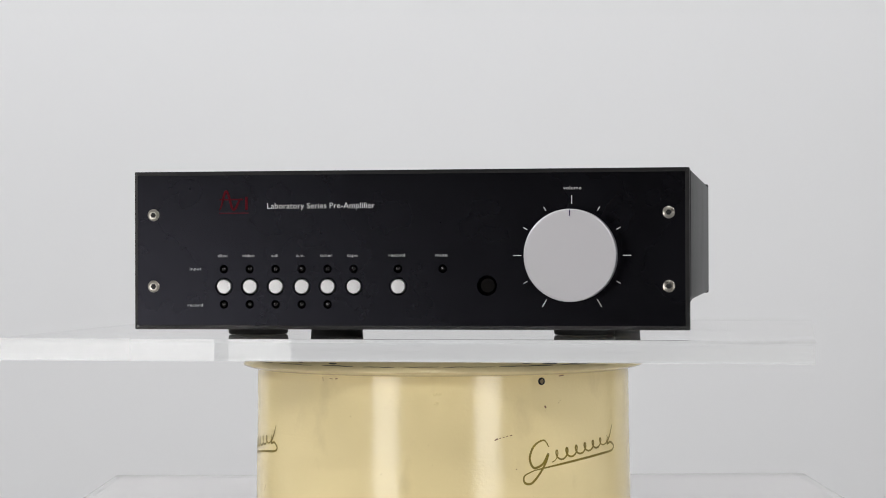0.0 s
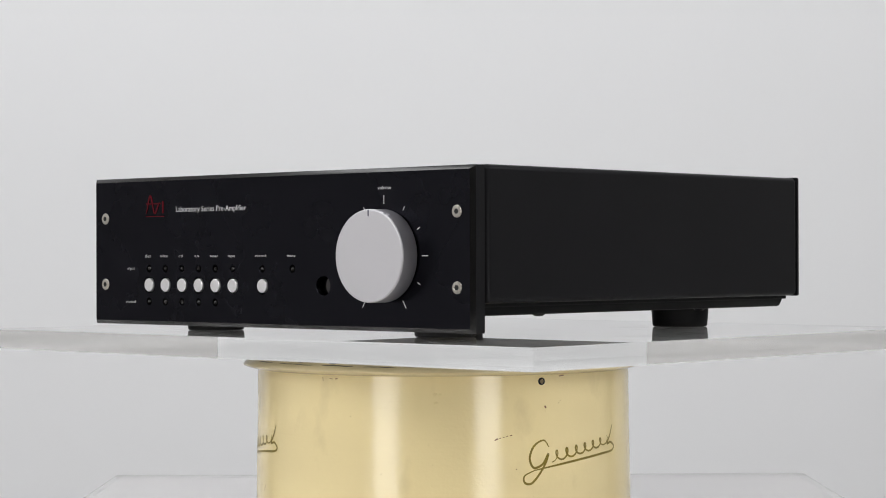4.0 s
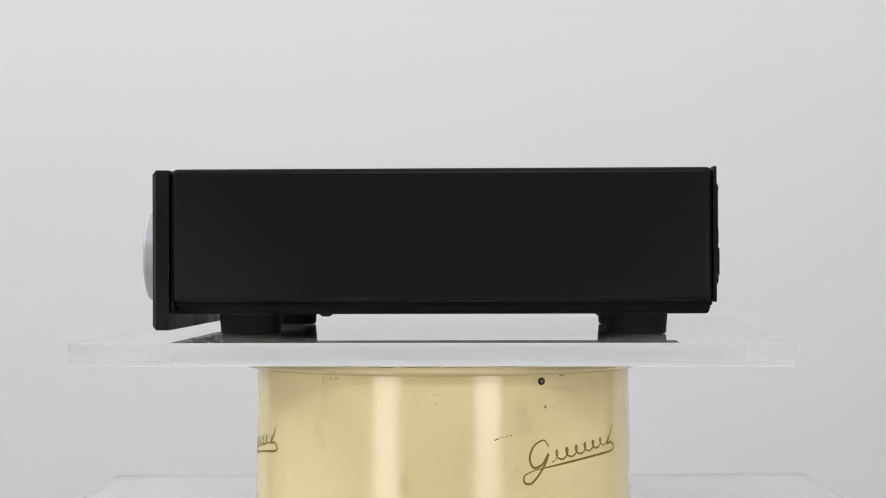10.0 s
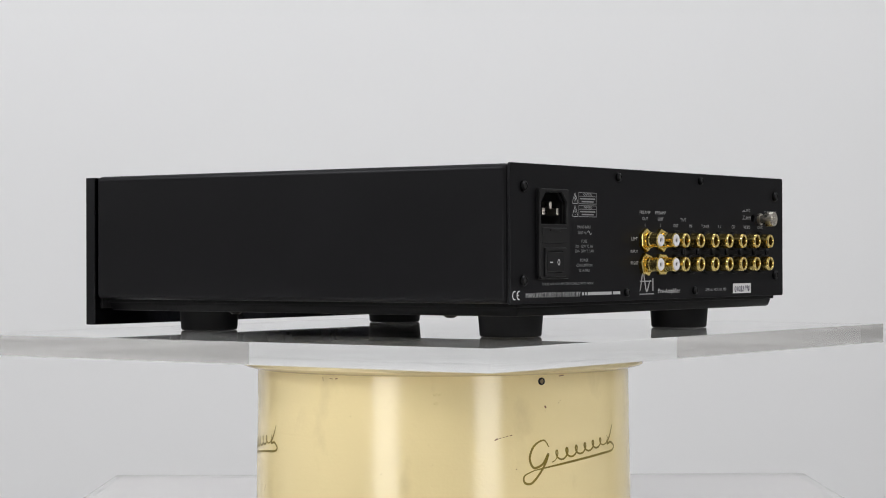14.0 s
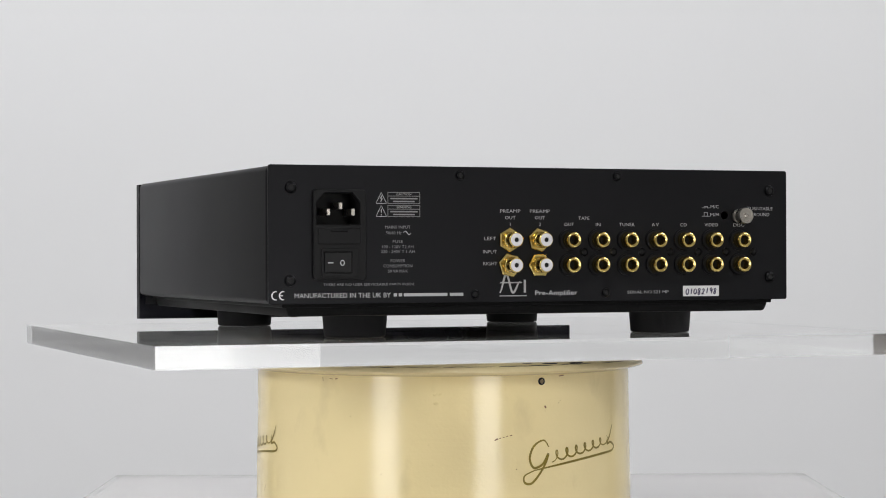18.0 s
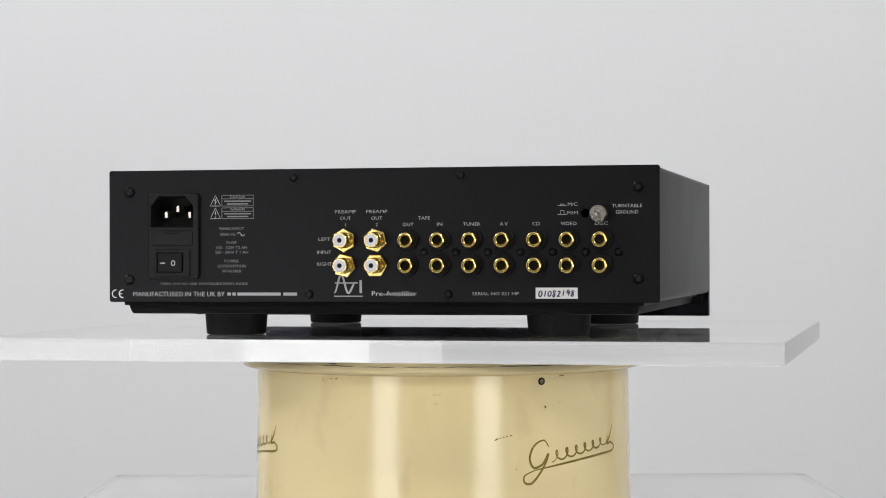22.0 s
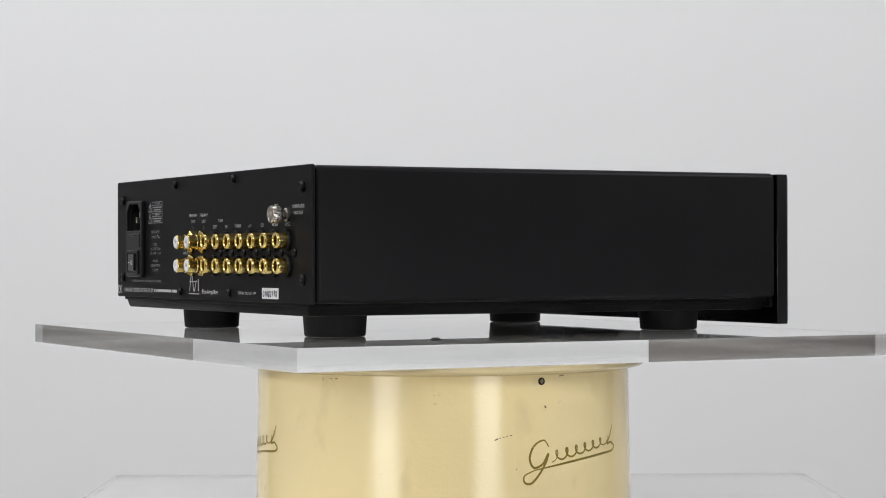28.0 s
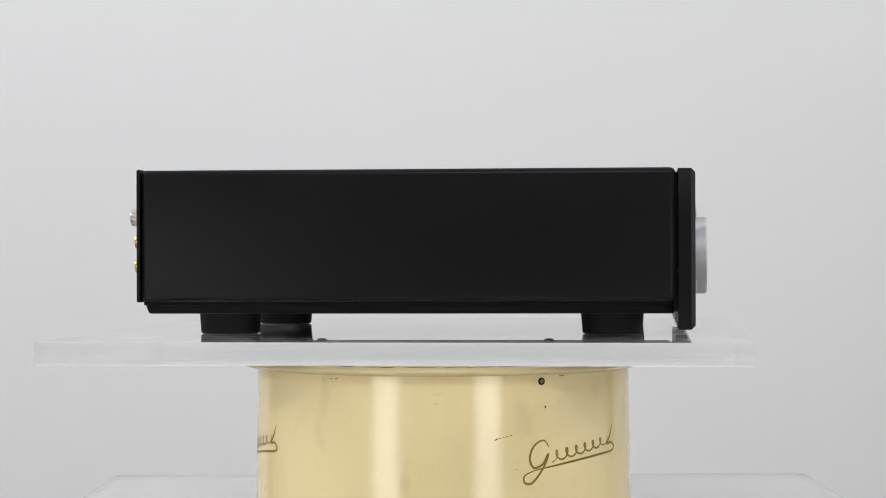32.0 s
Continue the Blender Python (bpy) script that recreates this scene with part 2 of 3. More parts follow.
def letters(text, m, height, width=0.0, mat=PRINT, parent=None, label="", align="CENTER", bold=-0.006, slant=0.0):
    """Printed words, with the capitals' height given, set to a width where one is given; m maps the sheet to its place."""
    cu = bpy.data.curves.new("outline", "FONT")
    cu.body, cu.size, cu.resolution_u, cu.offset, cu.shear = text, 1.0, 2, bold, slant
    me = from_curve(cu)
    co = np.empty(len(me.vertices) * 3)
    me.vertices.foreach_get("co", co)
    co = co.reshape(-1, 3)
    lo, hi = co.min(0), co.max(0)
    sy = height / 0.70
    sx = width / (hi[0] - lo[0]) if width else sy * 0.95
    shift = {"CENTER": (lo[0] + hi[0]) / 2, "LEFT": lo[0], "RIGHT": hi[0]}[align]
    co[:, 0] = (co[:, 0] - shift) * sx
    co[:, 1] = co[:, 1] * sy - height / 2
    me.vertices.foreach_set("co", co.ravel())
    me.transform(m)
    return part("lettering", me, mat, parent, label, smooth=False)


def bars(rects, m, mat, parent, name="print_bar", label=""):
    """Flat printed rectangles (x0, x1, y0, y1) in one mark."""
    b = bmesh.new()
    for x0, x1, y0, y1 in rects:
        b.faces.new([b.verts.new((x, y, 0)) for x, y in ((x0, y0), (x1, y0), (x1, y1), (x0, y1))])
    b.transform(m)
    return part(name, b, mat, parent, label, smooth=False)


def ribbon(points, width, bm):
    """A flat stroke along points (x, y), tapered at both ends."""
    n = len(points)
    rows = []
    for i, (x, y) in enumerate(points):
        ax, ay = points[max(i - 1, 0)]
        bx, by = points[min(i + 1, n - 1)]
        d = math.hypot(bx - ax, by - ay) or 1e-9
        nx, ny = -(by - ay) / d, (bx - ax) / d
        w = width / 2 * min(1.0, 0.45 + 3.0 * min(i, n - 1 - i) / n)
        rows.append((bm.verts.new((x + nx * w, y + ny * w, 0)), bm.verts.new((x - nx * w, y - ny * w, 0))))
    for (a, b), (c, d) in zip(rows, rows[1:]):
        bm.faces.new((b, d, c, a))
    return bm


def smooth_line(pts, n=6):
    """A smooth line through a few points."""
    out = []
    for i in range(len(pts) - 1):
        p0, p1, p2, p3 = pts[max(i - 1, 0)], pts[i], pts[i + 1], pts[min(i + 2, len(pts) - 1)]
        for j in range(n):
            t = j / n
            out.append(tuple(0.5 * (2 * b + (c - a) * t + (2 * a - 5 * b + 4 * c - d) * t * t + (3 * b - a - 3 * c + d) * t ** 3)
                             for a, b, c, d in zip(p0, p1, p2, p3)))
    out.append(tuple(pts[-1]))
    return out


# ---- the room ----
FLOOR_Z, CEIL_Z = -1.05, 1.75


def structure(name, bm, mat, label):
    return tagged(part(name, bm, mat, None, "", smooth=False), label, "", "", "structure")


# all but the backdrop is unseen and added; the tones steer reflections and bounce
structure("wall_north", box(-2.6, 2.6, 1.33, 1.43, FLOOR_Z, CEIL_Z), DIM, "unseen dark brown-grey wall behind the backdrop, added for dark reflections")
structure("backdrop", box(-1.40, 1.70, 1.30, 1.325, FLOOR_Z, CEIL_Z), WALL, "plain pale grey-white painted studio backdrop")
structure("wall_south", box(-2.6, 2.6, -4.30, -4.20, FLOOR_Z, CEIL_Z), DIM, "unseen dark brown-grey wall behind the camera, added for dark reflections")
structure("wall_east", box(2.6, 2.7, -4.30, 1.40, FLOOR_Z, CEIL_Z), TAN, "unseen pale warm-grey side wall, added for light reflections")
structure("wall_west", box(-2.7, -2.6, -4.30, 1.40, FLOOR_Z, CEIL_Z), TAN, "unseen pale warm-grey side wall, added for light reflections")
structure("floor", box(-2.7, 2.7, -4.30, 1.40, FLOOR_Z - 0.1, FLOOR_Z), FLOOR, "plain grey vinyl floor")
structure("ceiling", box(-2.7, 2.7, -4.30, 1.40, CEIL_Z, CEIL_Z + 0.1), CEILING, "unseen pale grey ceiling, toned for reflections")

# ---- plinth, lower board, drum ----
BASE = h(-0.158)
plinth = part("plinth", box(-0.236, 0.260, -0.30, 0.270, FLOOR_Z, BASE - 0.012, 0.003), PLINTH)
tagged(plinth, "pale grey painted display plinth under the clear board", "plinth")
lower = part("base_board", box(-0.238, 0.262, -0.30, 0.272, BASE - 0.012, BASE), ACRYLIC, smooth=False)
lower.visible_shadow = False
tagged(lower, "clear acrylic base board lying on the pale plinth", "board")

drum = thing("display_drum", "cream enamelled round metal drum with olive script marks", "stand", at=(0, 0, BASE))
RIM = h(-0.0625) - BASE


def drum_radius(z):
    """The drum's radius at a height over its foot: it widens a little downwards."""
    k = z / RIM
    return 0.1126 - 0.0016 * k ** 0.7


prof = [(0, 0.0), (0.1120, 0.0), (0.1130, 0.0006), (0.1130, 0.003)]
prof += [(drum_radius(z), z) for z in (RIM * i / 14 for i in range(1, 14))]
prof += [(0.1109, RIM - 0.0030), (0.1112, RIM - 0.0026), (0.1112, RIM - 0.0014), (0, RIM - 0.0014)]
part("drum_body", lathe(prof, segments=128), CREAM, drum)
prof = [(0.1100, RIM - 0.0030), (0.1135, RIM - 0.0028), (0.1185, RIM - 0.0014), (0.1196, RIM - 0.0006), (0.1196, RIM),
        (0.1192, RIM + 0.0010), (0.1168, RIM + 0.0036), (0.1132, RIM + 0.0060), (0.1080, RIM + 0.0076), (0.0300, RIM + 0.0079)]
part("rim", lathe(prof + [prof[0]], segments=128), RIM_CREAM, drum, "flared cream enamel rim with worn edge")


def rim_height(r):
    """The height of the rim's upper face at a radius."""
    for (ra, za), (rb, zb) in zip(prof[4:], prof[5:]):
        if rb <= r <= ra:
            return za + (zb - za) * (ra - r) / (ra - rb)
    return RIM


HUB = -0.0119 - BASE
part("turning_hub", lathe([(0, RIM), (0.032, RIM), (0.032, HUB - 0.0004), (0.0316, HUB), (0, HUB)],
                          segments=64), CREAM, drum, "cream bearing hub under the board")


def wrap(bm, proud):
    """Bends a flat drawing (arc length, height over the foot) round the drum; 0 faces the camera."""
    for v in bm.verts:
        r = drum_radius(v.co.y) + proud
        a = v.co.x / 0.1115
        v.co = (r * math.sin(a), -r * math.cos(a), v.co.y)
    return bm


def script_mark(bm, s0):
    """A flowing hand-drawn emblem: a big loop, a row of rising waves, a tall end stroke and a long underline."""

    def at(s, z):
        return (s0 + s, h(z) - BASE)

    loop = [at(0.0617, -0.1057), at(0.0583, -0.1018), at(0.0521, -0.1047), at(0.0493, -0.1114), at(0.0518, -0.1168), at(0.0575, -0.1150),
            at(0.0612, -0.1095), at(0.0598, -0.1138), at(0.0558, -0.1199), at(0.0504, -0.1253), at(0.0461, -0.1248), at(0.0461, -0.1210),
            at(0.0525, -0.1182)]
    ribbon(smooth_line(loop, 8), 0.0013, bm)
    wave = []
    for i in range(121):
        t = i / 120
        a = 2 * math.pi * 6.5 * t
        wave.append(at(0.0636 + 0.0470 * t + 0.0022 * math.sin(a), -0.1112 + 0.0068 * t - (0.0030 - 0.0008 * t) * math.cos(a)))
    ribbon(wave, 0.0011, bm)
    tall = [at(0.1175, -0.0962), at(0.1145, -0.1019), at(0.1110, -0.1067), at(0.1153, -0.1062), at(0.1191, -0.1087), at(0.1160, -0.1111),
            at(0.1023, -0.1122), at(0.0819, -0.1142), at(0.0652, -0.1163), at(0.0525, -0.1182)]
    ribbon(smooth_line(tall, 8), 0.0013, bm)
    return bm


for turn in (0, 1, 2):
    part("script_emblem", wrap(script_mark(bmesh.new(), (turn - 1) * 0.1115 * 2 * math.pi / 3), 0.00012), OLIVE, drum,
         "olive-gold flowing script emblem with underline")

for pts, w in ((((0.0285, -0.1010), (0.0296, -0.1003), (0.0306, -0.1001)), 0.0008),
               (((0.0312, -0.0999), (0.0322, -0.0996)), 0.0005),
               (((0.0332, -0.0994), (0.0343, -0.0992)), 0.0005),
               (((0.0352, -0.0990), (0.0364, -0.0986)), 0.0005),
               (((0.0374, -0.0985), (0.0388, -0.0982)), 0.0006),
               (((0.0592, -0.0826), (0.0596, -0.0832), (0.0602, -0.0840)), 0.0010),
               (((0.0688, -0.0812), (0.0690, -0.0816)), 0.0005),
               (((0.0698, -0.0800), (0.0700, -0.0803)), 0.0005),
               (((-0.0727, -0.0668), (-0.0724, -0.0688)), 0.0004),
               (((-0.0680, -0.0674), (-0.0655, -0.0676)), 0.0003),
               (((-0.0640, -0.0676), (-0.0622, -0.0673)), 0.0005),
               (((-0.1330, -0.1350), (-0.1318, -0.1334), (-0.1312, -0.1318)), 0.0006),
               (((-0.1378, -0.1320), (-0.1368, -0.1322)), 0.0004),
               (((0.0408, -0.1172), (0.0414, -0.1173)), 0.0005),
               (((-0.0540, -0.0880), (-0.0535, -0.0882)), 0.0005),
               (((0.0690, -0.0665), (0.0730, -0.0660)), 0.0006)):
    flat = [(s, h(z) - BASE) for s, z in pts]
    part("scuff", wrap(ribbon(smooth_line(flat, 4), w, bmesh.new()), 0.00012), SCUFF, drum, "small brown scuff in the enamel")
# little domes added to the enamel in place of glints from small lamps
for s, z, r in ((-0.0040, -0.0802, 0.0011), (-0.0046, -0.0752, 0.0009), (-0.0020, -0.0754, 0.0007)):
    zz = h(z) - BASE
    m = Matrix.Rotation(s / 0.1115, 4, "Z") @ Matrix.Translation((0, -drum_radius(zz), zz)) @ TO_FRONT @ Matrix.Diagonal((1.5, 1, 1, 1))
    part("glint_dome", lathe([(r, -0.0001), (r * 0.8, 0.00012), (r * 0.45, 0.00022), (0, 0.00026)], m, 20), CREAM, drum, "small added dome that catches a glint")
rnd = random.Random(4)
for a0, span, rr, wide in ((-52, 14, 0.1178, 0.0003), (-35, 10, 0.1178, 0.0004), (-33, 2.5, 0.1166, 0.0009), (-22, 9, 0.1180, 0.0003), (-11, 10, 0.1178, 0.0003),
                           (0, 14, 0.1179, 0.0003), (15, 16, 0.1178, 0.0004), (32, 13, 0.1177, 0.0003), (28, 5, 0.1168, 0.0008), (37, 5, 0.1170, 0.0009),
                           (-44, 1.5, 0.1165, 0.0007), (22, 3, 0.1164, 0.0006), (-64, 8, 0.1176, 0.0003), (50, 12, 0.1178, 0.0003)):
    b = bmesh.new()
    pts = []
    for i in range(9):
        a = radians(a0 + span * i / 8)
        r = rr + 0.00012 * rnd.uniform(-1, 1)
        pts.append((r * math.sin(a), -r * math.cos(a)))
    ribbon(smooth_line(pts, 4), wide, b)
    for v in b.verts:
        r = math.hypot(v.co.x, v.co.y)
        v.co.z = rim_height(r) + 0.00012
    part("scuff", b, WEAR, drum, "dark wear mark on the rim")
a = math.asin((958 - 784) / 3766 * 1.18 / 0.111)
m = Matrix.Rotation(a, 4, "Z") @ Matrix.Translation((0, -drum_radius(h(-0.0690) - BASE), h(-0.0690) - BASE)) @ TO_FRONT
bolt = part("bolt", lathe([(0.0021, -0.001), (0.0021, 0.0004), (0.0018, 0.0007), (0.0013, 0.0007), (0.0013, 0.0002)], m, 20),
            BLACK_STEEL, drum, "small dark bolt in the drum's side")
part("bolt_core", lathe([(0.0013, 0.0001), (0.0012, 0.0005), (0, 0.0006)], m, 16), BRASS_DARK, bolt)

# ---- turning board ----
board = thing("turning_board", "thick clear acrylic board with polished edges, turning on the drum", "board")
b = box(-0.2150, 0.2192, -0.1767, 0.1872, -0.0115, 0.0)
b.transform(Matrix.Rotation(radians(-0.46), 4, "Z"))
plate = part("sheet", b, ACRYLIC, board, smooth=False)
plate.data.materials.append(HAZY)
plate.data.materials.append(STREAKED)
plate.visible_shadow = False
for face in plate.data.polygons:
    if face.normal.z < -0.5:
        face.material_index = 1
    elif face.normal.z < 0.5:
        face.material_index = 2

# sheet added to shade the drum, since the board itself casts no shadow
b = box(-0.2146, 0.2188, -0.1763, 0.1868, -0.01185, -0.01170)
b.transform(Matrix.Rotation(radians(-0.46), 4, "Z"))
part("shade_sheet", b, FILM, board, "thin added sheet under the board that shades the drum", smooth=False)
rnd = random.Random(11)
for i in range(6):
    x, y = rnd.uniform(-0.19, 0.19), rnd.choice((rnd.uniform(-0.170, -0.155), rnd.uniform(0.157, 0.180), rnd.uniform(-0.10, 0.10)))
    r = rnd.uniform(0.0002, 0.0005)
    m = Matrix.Translation((x, y, 0.00005)) @ Matrix.Rotation(rnd.uniform(0, 3), 4, "Z") @ Matrix.Diagonal((1.8, 1, 0.5, 1))
    part("dust_speck", lathe([(r, 0), (r * 0.7, r * 0.5), (0, r * 0.7)], m, 7), SCUFF, board)

# ---- amplifier ----
amp = thing("preamplifier", "black slim preamplifier with silver volume knob and white buttons", "amplifier")
X0, X1 = -0.1468, 0.1536
CX = (X0 + X1) / 2

BUTTONS = [-0.0965, -0.0822, -0.0679, -0.0536, -0.0394, -0.0251, -0.0010]
BUTTON_Z, LED_TOP, LED_LOW = -0.0154, -0.0060, -0.0250
holes = [circle(x, BUTTON_Z, 0.0046) for x in BUTTONS] + [circle(0.0468, -0.0150, 0.0052)]
LEDS = [(x, LED_TOP) for x in BUTTONS] + [(x, LED_LOW) for x in BUTTONS[:5]] + [(0.0231, LED_TOP)]
holes += [circle(x, z, 0.0021, 16) for x, z in LEDS]
me = sheet([rounded(X0, X1, -0.0385, 0.0469, 0.0004, 2)] + holes, 0.0092, 0.0003)
# a wide chamfer round the panel's outer edge, the holes stay crisp
for v in me.vertices:
    sx = (v.co.x > X1 - 0.0012) - (v.co.x < X0 + 0.0012)
    sy = (v.co.y > 0.0457) - (v.co.y < -0.0373)
    if (sx or sy) and v.co.z > 0.0045:
        v.co.x -= 0.0019 * sx
        v.co.y -= 0.0019 * sy
    elif (sx or sy) and v.co.z > 0.0040:
        v.co.z -= 0.0019
brushed = me.uv_layers.new(name="brushed")
for loop in me.loops:
    x, y, _ = me.vertices[loop.vertex_index].co
    brushed.data[loop.index].uv = (y, x)
me.transform(on_front(0, 0, -0.0046))
panel = part("front_panel", me, ANODISED, amp, "thick black brushed aluminium front panel")
me.update()
me.materials.append(CHAMFER)
me.materials.append(COVER)
for face in me.polygons:
    c = face.center
    if 0.2 < abs(face.normal.y) < 0.9 and not (X0 + 0.003 < c.x < X1 - 0.003 and h(-0.0355) < c.z < h(0.0439)):
        face.material_index = 1
    elif abs(face.normal.x) > 0.9 and not X0 + 0.003 < c.x < X1 - 0.003:
        face.material_index = 2
part("sub_panel", box(X0 + 0.004, X1 - 0.004, FRONT + 0.0094, FRONT + 0.0110, h(-0.0290), h(0.0450), 0.0003, 1), PLASTIC, amp)

for i, x in enumerate(BUTTONS):
    part("button", lathe([(0.0038, -0.009), (0.0038, 0.0000), (0.0035, 0.0004), (0, 0.0005)], on_front(x, BUTTON_Z), 32), BUTTON, amp,
         "round white push button")
part("button", lathe([(0.0040, -0.009), (0.0040, -0.0042), (0.0037, -0.0039), (0, -0.0039)], on_front(0.0468, -0.0150), 32), POLISHED, amp,
     "recessed grey round button in a dark hole")
for x, z in LEDS:
    part("indicator_lamp", lathe([(0.0014, -0.008), (0.0014, -0.0010)] + [(0.0014 * math.cos(radians(d)), -0.0010 + 0.0014 * math.sin(radians(d))) for d in range(15, 90, 15)]
                                 + [(0, 0.0004)], on_front(x, z), 20), LENS_DARK, amp,
         "small unlit smoked indicator lamp")

# volume knob and its scale
KX, KZ = 0.0920, 0.0009
knob = part("volume_knob", lathe([(0.0236, 0.0006), (0.0243, 0.0010), (0.0243, 0.0110), (0.0241, 0.0116), (0.0236, 0.0120), (0, 0.0120)],
                                 on_front(KX, KZ), 96), SILVER, amp, "large satin silver volume knob")
knob.data.materials.append(SILVER_SIDE)
for face in knob.data.polygons:
    if abs(face.normal.y) < 0.3:
        face.material_index = 1
part("pointer_line", box(KX - 0.0003, KX + 0.0003, FRONT - 0.01215, FRONT - 0.0119, h(KZ + 0.0205), h(KZ + 0.0238)), INK, knob, "dark pointer line")
for deg in range(-150, 151, 30):
    longer = deg % 90 == 0 or abs(deg) == 150
    r0, r1 = 0.0272, 0.0316 if longer else 0.0296
    if longer and deg:
        r0, r1 = 0.0268, 0.0312
    m = on_front(KX, KZ, 0.0002) @ Matrix.Rotation(radians(-deg), 4, "Z")
    bars([(-0.00022, 0.00022, r0, r1)], m, PRINT, amp, "scale_tick")


def socket_screw(x, z, m_of, radius, mat, label, tall=1.0):
    m = m_of(x, z)
    m = m @ Matrix.Diagonal((1, 1, tall, 1))
    s = part("screw", lathe([(radius * 0.98, 0.0), (radius, 0.0004), (radius * 0.92, 0.0011), (radius * 0.62, 0.0017), (radius * 0.50, 0.0017),
                             (radius * 0.46, 0.0014), (0, 0.0014)], m, 28), mat, amp, label)
    # flat dark hexagon: the socket's inner shade is put into its colour
    part("socket", lathe([(radius * 0.46, 0.00142), (radius * 0.40, 0.00145), (0, 0.00146)], m, 6), HOLE, s)
    return s


for x in (-0.1357, 0.1428):
    for z in (0.0234, -0.0153):
        socket_screw(x, z, on_front, 0.0033, NICKEL, "nickel socket-head screw", 0.45)


def front_text(text, x, z, height, width=0.0, mat=PRINT):
    letters(text, on_front(x, z, 0.0002), height, width, mat, amp, "white printed lettering")


front_text("Laboratory Series Pre-Amplifier", -0.0429, 0.0281, 0.0031, 0.0588)
for word, x, w in (("disc", BUTTONS[0], 0.0054), ("video", BUTTONS[1], 0.0068), ("cd", BUTTONS[2], 0.0032), ("a.v.", BUTTONS[3], 0.0044),
                   ("tuner", BUTTONS[4], 0.0068), ("tape", BUTTONS[5], 0.0058), ("record", BUTTONS[6], 0.0086), ("mute", 0.0231, 0.0064)):
    front_text(word, x - 0.0006, 0.0014, 0.0017, w, LABEL_PRINT)
front_text("input", -0.1122, -0.0057, 0.0017, 0.0064, LABEL_PRINT)
front_text("record", -0.1124, -0.0253, 0.0017, 0.0084, LABEL_PRINT)
front_text("volume", KX + 0.0003, 0.0366, 0.0019, 0.0096)


def emblem(m, w, mat, label):
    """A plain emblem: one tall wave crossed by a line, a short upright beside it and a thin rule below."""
    b = bmesh.new()
    wave = []
    for i in range(37):
        t = i / 36
        wave.append((w * 0.74 * t, w * (0.30 - 0.30 * math.cos(2 * math.pi * min(t * 1.55, 1.0))) if t < 0.645
                     else w * (0.18 - 0.18 * math.cos(2 * math.pi * (t - 0.645) / 0.71))))
    ribbon(wave, w * 0.07, b)
    for x0, x1, y0, y1 in ((0.02, 0.80, 0.31, 0.35), (0.86, 0.94, 0.0, 0.42), (0.0, 0.97, -0.12, -0.09)):
        b.faces.new([b.verts.new((w * x, w * y, 0)) for x, y in ((x0, y0), (x1, y0), (x1, y1), (x0, y1))])
    b.transform(m)
    part("emblem", b, mat, amp, label, smooth=False)


emblem(on_front(-0.0990, 0.0260, 0.0002), 0.0168, RED_PRINT, "dark red printed emblem")

# case
b = box(X0 - 0.0006, X1 + 0.0004, FRONT + 0.0104, BACK - 0.0022, h(-0.0236), h(0.0474), 0.0031, 5)
b.normal_update()
bmesh.ops.delete(b, geom=[f for f in b.faces if f.normal.y > 0.9], context="FACES")
bmesh.ops.solidify(b, geom=b.faces[:], thickness=0.0012)
cover = part("cover", b, COVER, amp, "black powder-coated sheet-metal case cover")
part("base_flange", box(CX - 0.1425, CX + 0.1425, FRONT + 0.0110, BACK - 0.0019, h(-0.0256), h(-0.0236), 0.0004, 1), UNDERSIDE, amp)
b = box(CX - 0.1405, CX + 0.1405, FRONT + 0.0110, BACK - 0.0022, h(-0.0302), h(-0.0254))
for v in b.verts:
    if v.co.z < h(-0.029):
        v.co.x = CX + (v.co.x - CX) * 0.988
        v.co.y = v.co.y - 0.0015 if v.co.y > 0 else v.co.y
bmesh.ops.bevel(b, geom=b.edges[:], offset=0.0012, segments=2, profile=0.5, affect="EDGES")
part("base_tray", b, UNDERSIDE, amp, "dull black folded base tray")
for x, y in ((0.0945, -0.1030), (0.0940, 0.1118), (-0.0885, 0.1120), (-0.0885, -0.1030)):
    m = Matrix.Translation((x, y, 0))
    part("foot", lathe([(0, 0.0002), (0.0145, 0.0), (0.0160, 0.0003), (0.0166, 0.0010), (0.0175, h(-0.0300)), (0, h(-0.0300))], m, 40), RUBBER, amp,
         "round black rubber foot")
for x, y in ((0.122, 0.0923), (0.122, -0.0580)):
    part("screw", lathe([(0.0036, h(-0.0300)), (0.0036, h(-0.0310)), (0.0022, h(-0.0320)), (0, h(-0.0320))], Matrix.Translation((x, y, 0)), 16),
         BLACK_STEEL, amp)

# rear panel
IEC = (0.1051, 0.1288, 0.0171, 0.0334)


def flip(pts):
    """Outlines given as seen in plan, turned for the rear panel's sheet."""
    return [(-x, z) for x, z in pts]


ix0, ix1, iz0, iz1 = IEC
mouth = [(ix0, iz0), (ix1, iz0), (ix1, iz1 - 0.0050), (ix1 - 0.0045, iz1), (ix0 + 0.0045, iz1), (ix0, iz1 - 0.0050)]
me = sheet([flip(rounded(-0.1478, 0.1538, -0.0238, 0.0478, 0.0012, 3)), flip(circle(-0.1087, 0.0228, 0.0023, 18)), flip(mouth)], 0.0018, 0.0003)
me.transform(on_back(0, 0, -0.0009))
part("rear_panel", me, PLATE_BLACK, amp, "black painted steel rear panel")

